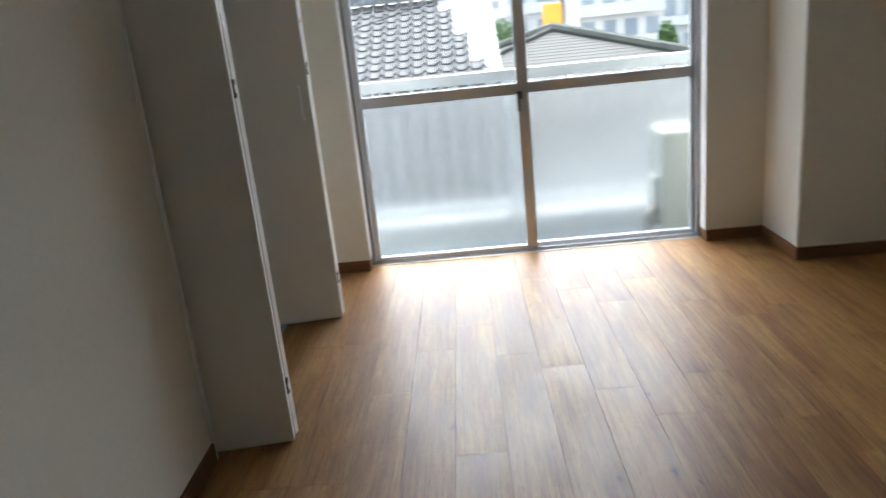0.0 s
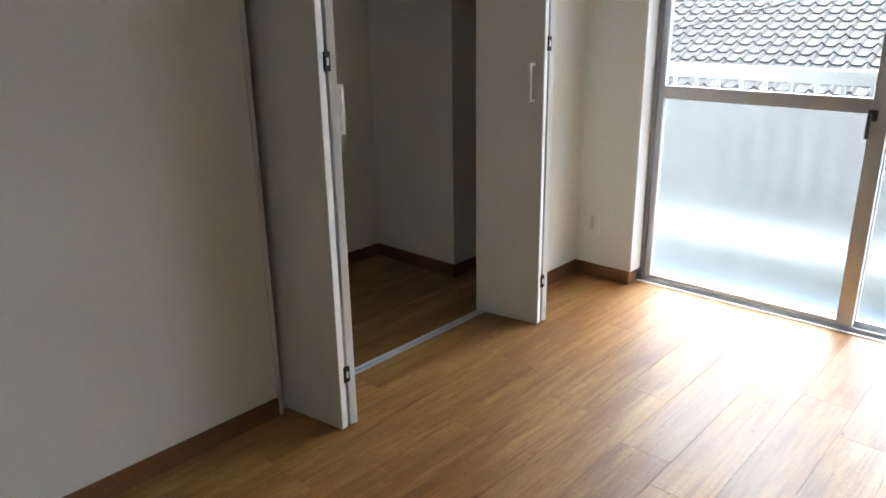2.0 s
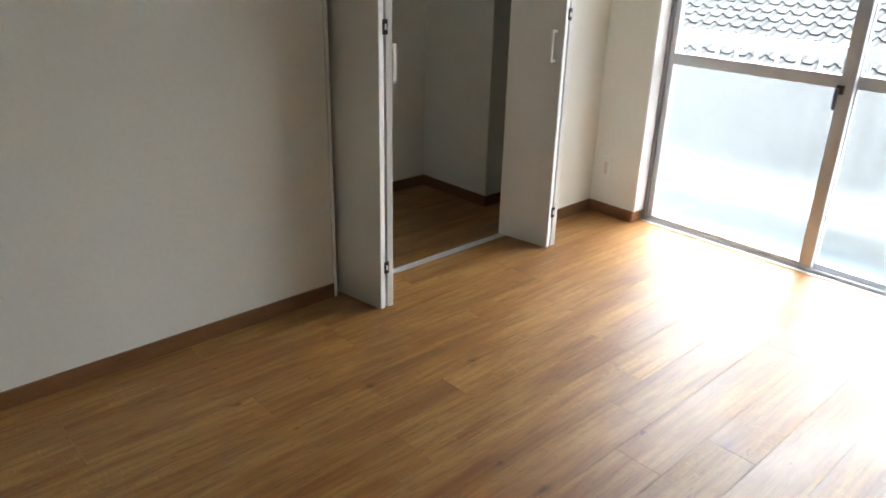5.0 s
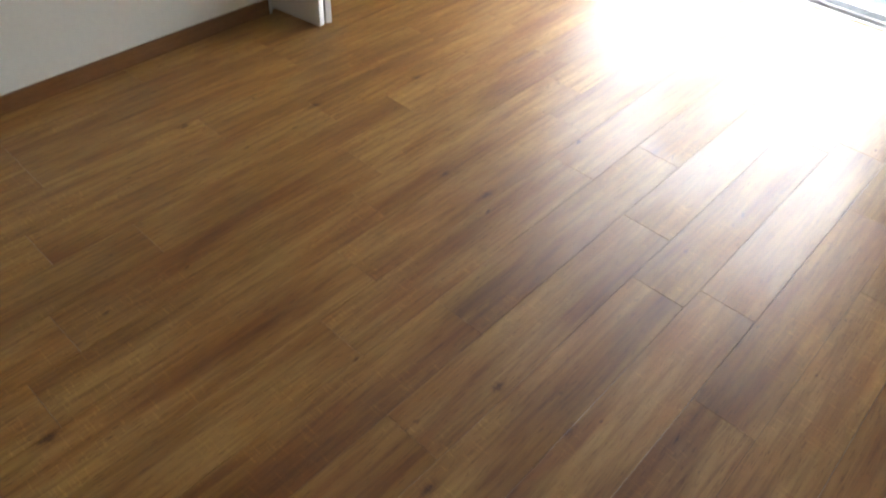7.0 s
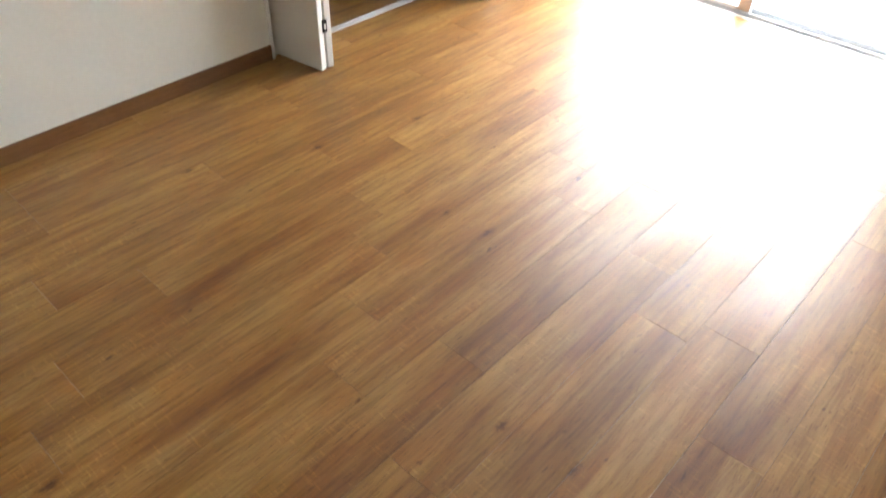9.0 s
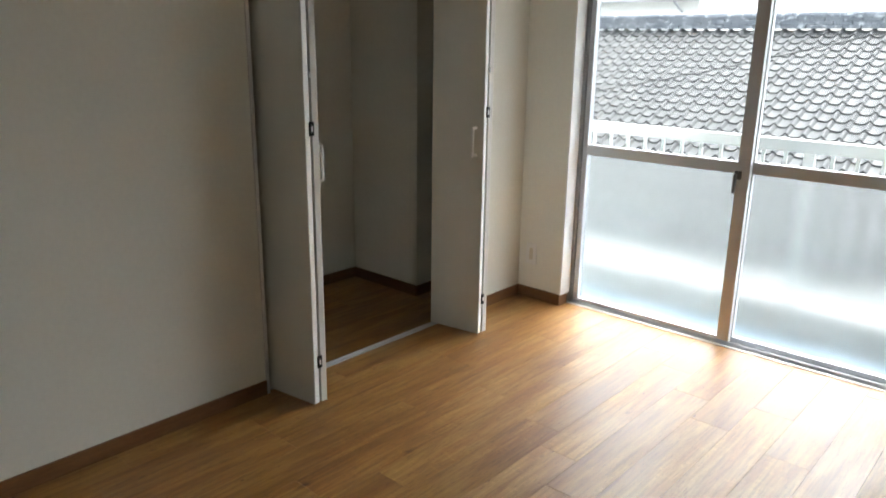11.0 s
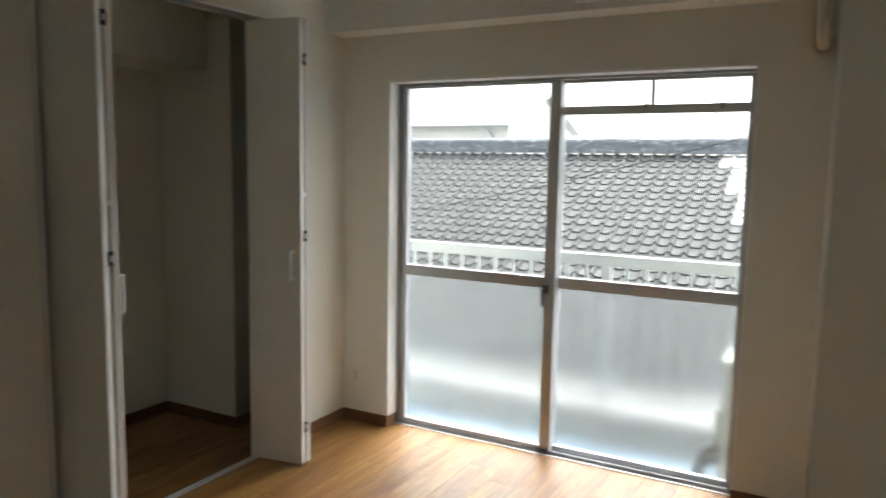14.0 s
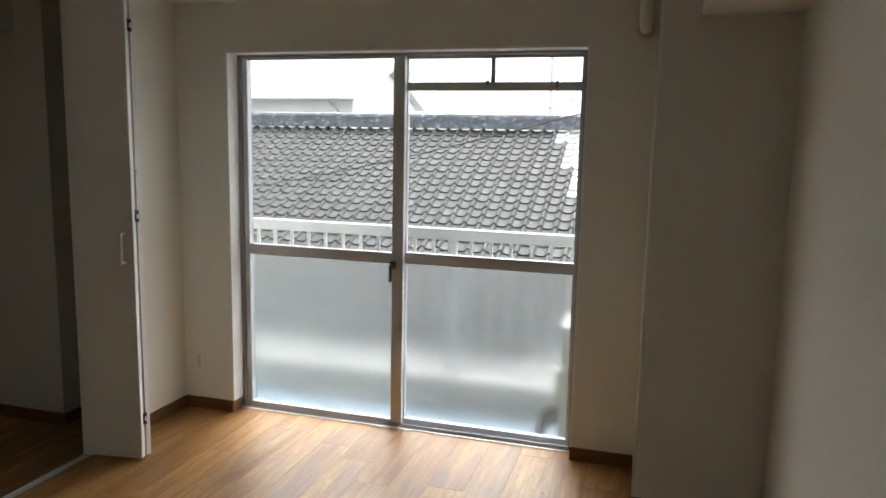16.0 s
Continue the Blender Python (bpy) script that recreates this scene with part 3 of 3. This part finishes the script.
# ---- neighbour house with the tiled roof ----
RY, RZ, SLOPE, VERGE, RX0 = 9.8, 1.66, 0.50, 1.45, -9.5
house = empty("tiled_house", (0, RY, -3.4))
tagged(house, "house with a grey clay tile roof beyond the railing", "house")
EAVE_Y = 4.9
part("wall", boxes((RX0 + 0.5, VERGE - 0.5, EAVE_Y + 0.7 - RY, RY - EAVE_Y - 0.7, 0, 3.4 + RZ - SLOPE * (RY - EAVE_Y) + 0.2)), FACADE, house)
ang = math.atan(SLOPE)
deck = bmesh.new()
for s in (1, -1):
    vs = [deck.verts.new(v) for v in ((RX0, 0, 3.4 + RZ - 0.05), (VERGE, 0, 3.4 + RZ - 0.05), (VERGE, -s * (RY - EAVE_Y), 3.4 + RZ - 0.05 - SLOPE * (RY - EAVE_Y)), (RX0, -s * (RY - EAVE_Y), 3.4 + RZ - 0.05 - SLOPE * (RY - EAVE_Y)))]
    deck.faces.new(vs)
ext = bmesh.ops.extrude_face_region(deck, geom=deck.faces[:])
bmesh.ops.translate(deck, vec=(0, 0, -0.12), verts=[v for v in ext["geom"] if isinstance(v, bmesh.types.BMVert)])
roof = part("roof", deck, RIDGE, house, "roof deck under the tiles")
for x in (RX0 + 0.5, VERGE - 0.5):
    gable = bmesh.new()
    a = [gable.verts.new((x + d, y, z)) for d in (0, -0.15 if x > 0 else 0.15) for y, z in ((-(RY - EAVE_Y - 0.7), 2.4), (RY - EAVE_Y - 0.7, 2.4), (0, 3.4 + RZ - 0.2))]
    gable.faces.new(a[:3]), gable.faces.new(a[3:][::-1])
    for k in range(3):
        gable.faces.new((a[k], a[(k + 1) % 3], a[3 + (k + 1) % 3], a[3 + k]))
    part("gable_wall", gable, FACADE, house)
TW, TL = 0.219, 0.222


def tile_verts():
    """One pantile: a shallow dish beside a roll, its lower edge thick."""
    prof = []
    for k in range(11):
        u = k / 10
        prof.append((u * TW * 1.04, -0.010 * math.sin(math.pi * u / 0.64) if u < 0.64 else 0.046 * abs(math.sin(math.pi * (u - 0.64) / 0.36)) ** 1.2))
    top = [(x, 0.02, z + 0.008) for x, z in prof]
    low = [(x, -TL - 0.02 - 0.012 * math.sin(math.pi * min(x / TW, 1)), z + 0.031) for x, z in prof]
    lip = [(x, y, z - 0.019) for x, y, z in low]
    verts = top + low + low + lip
    faces = []
    for k in range(10):
        faces += [(k, k + 1, 12 + k, 11 + k), (22 + k, 23 + k, 34 + k, 33 + k)]
    return verts, [f[::-1] for f in faces]


tv, tf = tile_verts()
tile_mesh = {}
for nm, mt in (("roof_tile", TILE), ("pale_tile", TILE_PALE)):
    me = bpy.data.meshes.new(nm)
    me.from_pydata(tv, [], tf)
    me.materials.append(mt)
    for p in me.polygons:
        p.use_smooth = p.index % 2 == 0
    tile_mesh[nm] = me
rows = int((RY - EAVE_Y) / math.cos(ang) / TL)
cols = int((VERGE - RX0) / TW)
rest_v, rest_f = [], []
rng = random.Random(4)
for c in range(cols):
    for r in range(rows):
        tx = VERGE - (c + 1) * TW
        down = r * TL + 0.08
        m = Matrix.Translation((tx, -down * math.cos(ang), 3.4 + RZ - down * math.sin(ang) + 0.01)) @ Matrix.Rotation(ang, 4, "X") @ Matrix.Rotation(rng.uniform(-0.012, 0.012), 4, "Z")
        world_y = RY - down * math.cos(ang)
        # tiles right of a slanting line take the painted glare colour
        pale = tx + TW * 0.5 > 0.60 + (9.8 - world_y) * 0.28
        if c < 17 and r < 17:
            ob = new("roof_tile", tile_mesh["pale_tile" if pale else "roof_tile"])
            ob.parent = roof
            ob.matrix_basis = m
        else:
            n0 = len(rest_v)
            rest_v += [tuple(m @ Vector(v)) for v in tv]
            rest_f += [tuple(i + n0 for i in f) for f in tf]
me = bpy.data.meshes.new("roof_tiles")
me.from_pydata(rest_v, [], rest_f)
me.materials.append(TILE_REST)
for p in me.polygons:
    p.use_smooth = p.index % 2 == 0
rest = tagged(new("roof_tiles", me), kind="stuff")
rest.parent = house
bm = bmesh.new()
rng = random.Random(9)
x = RX0
while x < VERGE:
    for lay, (hw, z0, z1) in enumerate(((0.16, -0.01, 0.045), (0.145, 0.05, 0.095), (0.13, 0.10, 0.145), (0.115, 0.15, 0.185))):
        dx = 0.13 * (lay % 2)
        box(bm, x + dx + 0.003, x + dx + 0.258, -hw + rng.uniform(-0.008, 0.008), hw, 3.4 + RZ + 0.02 + z0, 3.4 + RZ + 0.02 + z1 + rng.uniform(-0.004, 0.004))
    cap = [(x + 0.002 + rng.uniform(0, 0.006), 0, 3.4 + RZ + 0.215), (x + 0.262, 0, 3.4 + RZ + 0.215)]
    tube(bm, cap, 0.062 + rng.uniform(-0.004, 0.004), 8)
    x += 0.266
part("ridge", bm, RIDGE, house, "stacked dark ridge tiles")

# ---- house with the pale roof, farther off ----
far = empty("pale_roofed_house", (-9.8, 25.0, -3.4))
tagged(far, "pale house with a light gabled roof behind the tiled roof", "house")
E_Z, R_Z, HL, HD = 6.55, 8.08, 16.0, 8.6
bm = bmesh.new()
for a, b in (((-0.35, E_Z - 0.12), (HD / 2, R_Z)), ((HD / 2, R_Z), (HD + 0.35, E_Z - 0.12))):
    vs = [bm.verts.new(v) for v in ((-HL, a[0], a[1]), (0.0, a[0], a[1]), (0.0, b[0], b[1]), (-HL, b[0], b[1]))]
    bm.faces.new(vs)
ext = bmesh.ops.extrude_face_region(bm, geom=bm.faces[:])
bmesh.ops.translate(bm, vec=(0, 0, 0.16), verts=[v for v in ext["geom"] if isinstance(v, bmesh.types.BMVert)])
part("roof", bm, METALROOF, far, "pale metal roof")
bm = bmesh.new()
box(bm, -HL + 0.3, -0.35, 0.3, HD - 0.3, 0, E_Z)
a = [bm.verts.new((xx, y, z)) for xx in (-0.5, -0.35) for y, z in ((0.3, E_Z - 0.01), (HD - 0.3, E_Z - 0.01), (HD / 2, R_Z - 0.1))]
bm.faces.new(a[:3]), bm.faces.new(a[3:][::-1])
for k in range(3):
    bm.faces.new((a[k], a[(k + 1) % 3], a[3 + (k + 1) % 3], a[3 + k]))
part("wall", bm, WHITE_WALL, far)
bm = bmesh.new()
tube(bm, [(-HL, -0.40, E_Z - 0.06), (0.0, -0.40, E_Z - 0.06)], 0.06, 8)
# the shadow along the eaves is put into the gutter's dark colour
part("gutter", bm, ALU_DARK, far, "grey eaves gutter")
bm = bmesh.new()
tube(bm, [(-1.1, -0.38, E_Z - 0.10), (-1.0, -0.1, E_Z - 0.35), (-1.0, 0.24, E_Z - 0.5), (-1.0, 0.24, 1.0)], 0.05, 8)
part("downpipe", bm, ALU_DARK, far, "grey downpipe")

# ---- low house with the slate hip roof ----
hip = empty("slate_roofed_house", (3.2, 15.0, -3.4))
tagged(hip, "low house with a grey cement slate hip roof", "house")
AP, EZ, R = 4.25, 2.75, 5.2
bm = bmesh.new()
steps = 26
for side in range(4):
    rot = Matrix.Rotation(side * math.pi / 2, 4, "Z")
    for k in range(steps):
        f0, f1 = k / steps, (k + 1) / steps
        z0, z1 = AP - (AP - EZ) * f0, AP - (AP - EZ) * f1
        q = [rot @ Vector(v) for v in ((-R * f0, -R * f0, z0 + 0.0), (R * f0, -R * f0, z0 + 0.0), (R * f1, -R * f1, z1 + 0.007), (-R * f1, -R * f1, z1 + 0.007), (R * f1, -R * f1, z1), (-R * f1, -R * f1, z1))]
        vs = [bm.verts.new(v) for v in q]
        if k:
            bm.faces.new((vs[0], vs[1], vs[2], vs[3]))
        else:
            bm.faces.new((vs[0], vs[2], vs[3]))
        bm.faces.new((vs[3], vs[2], vs[4], vs[5]))
hroof = part("roof", bm, SLATE, hip, "grey cement slate roof")
for side in range(4):
    rot = Matrix.Rotation(side * math.pi / 2, 4, "Z")
    bm = bmesh.new()
    for k in range(24):
        f0, f1 = k / 24, (k + 0.96) / 24
        tube(bm, [rot @ Vector((R * f, -R * f, AP - (AP - EZ) * f + 0.05)) for f in (f0, f1)], 0.05 if side == 3 else 0.13, 8)
    part("hip_ridge", bm, SLATE if side == 3 else HIP, hroof, "dark hip ridge tiles")
part("wall", boxes((-R + 0.5, R - 0.5, -R + 0.5, R - 0.5, 0, EZ + 0.05)), FACADE, hip)

# ---- orange sign ----
sign = empty("street_sign", (5.1, 30.0, -3.4))
part("panel", boxes((-0.42, 0.42, -0.08, 0.08, 4.05, 5.10), bevel=0.03), ORANGE, sign, "plain orange panel")
bm = bmesh.new()
tube(bm, [(-0.3, 0, 0), (-0.3, 0, 4.1)], 0.06, 10)
part("pole", bm, ORANGE, sign, "orange pole")
tagged(sign, "orange street sign on a pole beyond the roofs", "sign")


# ---- far buildings ----
def building(at, w, d, h, storeys, bays, wall, label):
    th = empty("apartment_building", at)
    part("wall", boxes((-w / 2, w / 2, 0, d, 0, h)), wall, th)
    part("roof", boxes((-w / 2 - 0.15, w / 2 + 0.15, -0.15, d + 0.15, h, h + 0.35)), CONC, th)
    for s in range(storeys):
        z = h * (s + 0.35) / storeys
        part("balcony", boxes((-w / 2, w / 2, -0.7, 0, z - 0.75, z - 0.1), bevel=0.02), RAILW, th)
        for c in range(bays):
            xx = -w / 2 + w * (c + 0.5) / bays
            part("window", boxes((xx - w / bays * 0.3, xx + w / bays * 0.3, -0.04, 0.05, z, z + h / storeys * 0.5), bevel=0.01), PANE, th)
    tagged(th, label, "building", "far buildings")


for at, w, d, h, s, b, mt, lb in (((1.2, 34, -3.4), 3.5, 6, 5.2, 2, 2, FACADE, "small pale two-storey building in the distance"),
                                  ((6.4, 52, -3.4), 4.0, 8, 7.2, 3, 2, RAILW, "white three-storey building in the distance"),
                                  ((11.5, 46, -3.4), 5.5, 8, 6.4, 3, 4, FACADE, "pale apartment building with many windows"),
                                  ((17.5, 56, -3.4), 7.5, 9, 8.2, 3, 5, RAILW, "wide white apartment building with balconies"),
                                  ((25.0, 60, -3.4), 8.0, 9, 9.0, 4, 5, CONC, "grey apartment building with balconies")):
    building(at, w, d, h, s, b, mt, lb)


# ---- trees ----
def tree(at, height, spread, seed):
    rng = random.Random(seed)
    th = empty("tree", at)
    bm = bmesh.new()
    tube(bm, [(0, 0, 0), (0.05, 0.02, height * 0.4), (0.02, 0.06, height * 0.75)], 0.09, 8)
    for k in range(6):
        a = rng.uniform(0, 6.28)
        tube(bm, [(0.03, 0.03, height * 0.45), (0.5 * spread * math.cos(a), 0.5 * spread * math.sin(a), height * rng.uniform(0.65, 0.9))], 0.035, 6)
    part("trunk", bm, BARK, th)
    vs, fs = [], []
    for k in range(2600):
        d = Vector((rng.gauss(0, 1), rng.gauss(0, 1), rng.gauss(0, 1))).normalized() * rng.uniform(0.35, 1.0) ** 0.5
        lump = 1 + 0.25 * noise.noise(d * 2.3 + Vector((seed, 0, 0)))
        p = Vector((d.x * spread * lump, d.y * spread * lump, height * 0.72 + d.z * height * 0.30 * lump))
        q = Euler((rng.uniform(0, 6), rng.uniform(0, 6), rng.uniform(0, 6))).to_matrix()
        n0, sz = len(vs), rng.uniform(0.05, 0.10)
        vs += [tuple(p + q @ Vector(v) * sz) for v in ((-1, 0, 0), (0, -0.5, 0.1), (1, 0, 0), (0, 0.5, 0.1))]
        fs.append((n0, n0 + 1, n0 + 2, n0 + 3))
    me = bpy.data.meshes.new("crown")
    me.from_pydata(vs, [], fs)
    me.materials.append(LEAVES)
    cr = new("crown", me)
    cr.parent = th
    tagged(th, "small green garden tree between the roofs", "tree", "garden trees")


tree((2.3, 23.0, -3.4), 4.6, 0.75, 3)
tree((9.0, 26.0, -3.4), 3.9, 0.42, 7)

# ---- utility pole behind the ridge ----
pole = empty("utility_pole", (-1.3, 22.0, -3.4))
for nm, pts, rad in (("pole", [(-0.10, 0, 0), (-0.10, 0, 9.2)], 0.07), ("riser_pipe", [(0.11, -0.02, 0), (0.11, -0.02, 8.6)], 0.03),
                     ("crossarm", [(-0.16, -0.09, 6.08), (0.75, -0.09, 6.28)], 0.035), ("insulator", [(0.62, -0.09, 6.27), (0.62, -0.09, 6.52)], 0.05)):
    v = bmesh.new()
    tube(v, pts, rad, 10)
    part(nm, v, POLE, pole)
tagged(pole, "pale concrete utility pole behind the tiled roof", "utility pole")

# ---- overhead cable ----
bm = bmesh.new()
a, b = Vector((-5.25, 7.42, 0.46)), Vector((3.87, 0.195, 2.08))
tube(bm, [a.lerp(b, k / 30) + Vector((0, 0, -0.14 * math.sin(math.pi * k / 30))) for k in range(31)], 0.005, 6)
tagged(finish("overhead_cable", bm, CABLE), "thin black service cable running over to the tiled roof", "cable")

# ---- floor of planks ----
floor = structure("floor", boxes((CLOSET_BACK, X_EAST, SOUTH, 0.068, -0.10, -0.009)), UNDER, "wood-grain plank flooring with a satin sheen", "floor")
PW, PX0, PLEN, GAP = 0.152, 0.73, 0.937, 0.0005
JOINTS = {-3: -1.868, -2: -1.37, -1: -1.055, 0: -0.835, 1: -1.14, 2: -1.263, 3: -1.452, 4: -1.636, 5: -1.39, 6: -1.706, 7: -1.90, 8: -1.815, 9: -2.13, 10: -2.45, 11: -2.284}
plank_mesh = {}


def plank(x0, x1, y0, y1):
    w, h = round(x1 - x0 - 2 * GAP, 4), round(y1 - y0 - 2 * GAP, 4)
    if w < 0.004 or h < 0.004:
        return
    if (w, h) not in plank_mesh:
        c = 0.0001
        v = [(x, y, -0.009) for x, y in ((0, 0), (w, 0), (w, h), (0, h))] + [(x, y, -c) for x, y in ((0, 0), (w, 0), (w, h), (0, h))] + [(x, y, 0) for x, y in ((c, c), (w - c, c), (w - c, h - c), (c, h - c))]
        f = [(8, 9, 10, 11)] + [(k + o, (k + 1) % 4 + o, (k + 1) % 4 + o + 4, k + o + 4) for o in (0, 4) for k in range(4)]
        me = bpy.data.meshes.new("plank")
        me.from_pydata(v, [], f)
        me.materials.append(PLANK)
        plank_mesh[w, h] = me
    ob = new("plank", plank_mesh[w, h])
    ob.parent = floor
    ob.matrix_basis = Matrix.Translation((x0 + GAP, y0 + GAP, 0))


rng = random.Random(12)
for k in range(-11, 14):
    x0, x1 = max(PX0 + k * PW, CLOSET_BACK), min(PX0 + (k + 1) * PW, X_EAST)
    if x1 - x0 < 0.01:
        continue
    y_end = 0.068 if WX0 < (x0 + x1) / 2 < WX1 else 0.0
    y_start = SOUTH if x1 > 0 else -2.0
    y = JOINTS.get(k, -rng.uniform(0.2, 1.1))
    while y + PLEN < y_end:
        y += PLEN
    while y_end > y_start:
        plank(x0, x1, max(y, y_start), y_end)
        y_end, y = y, y - PLEN
        if y_end <= y_start:
            break
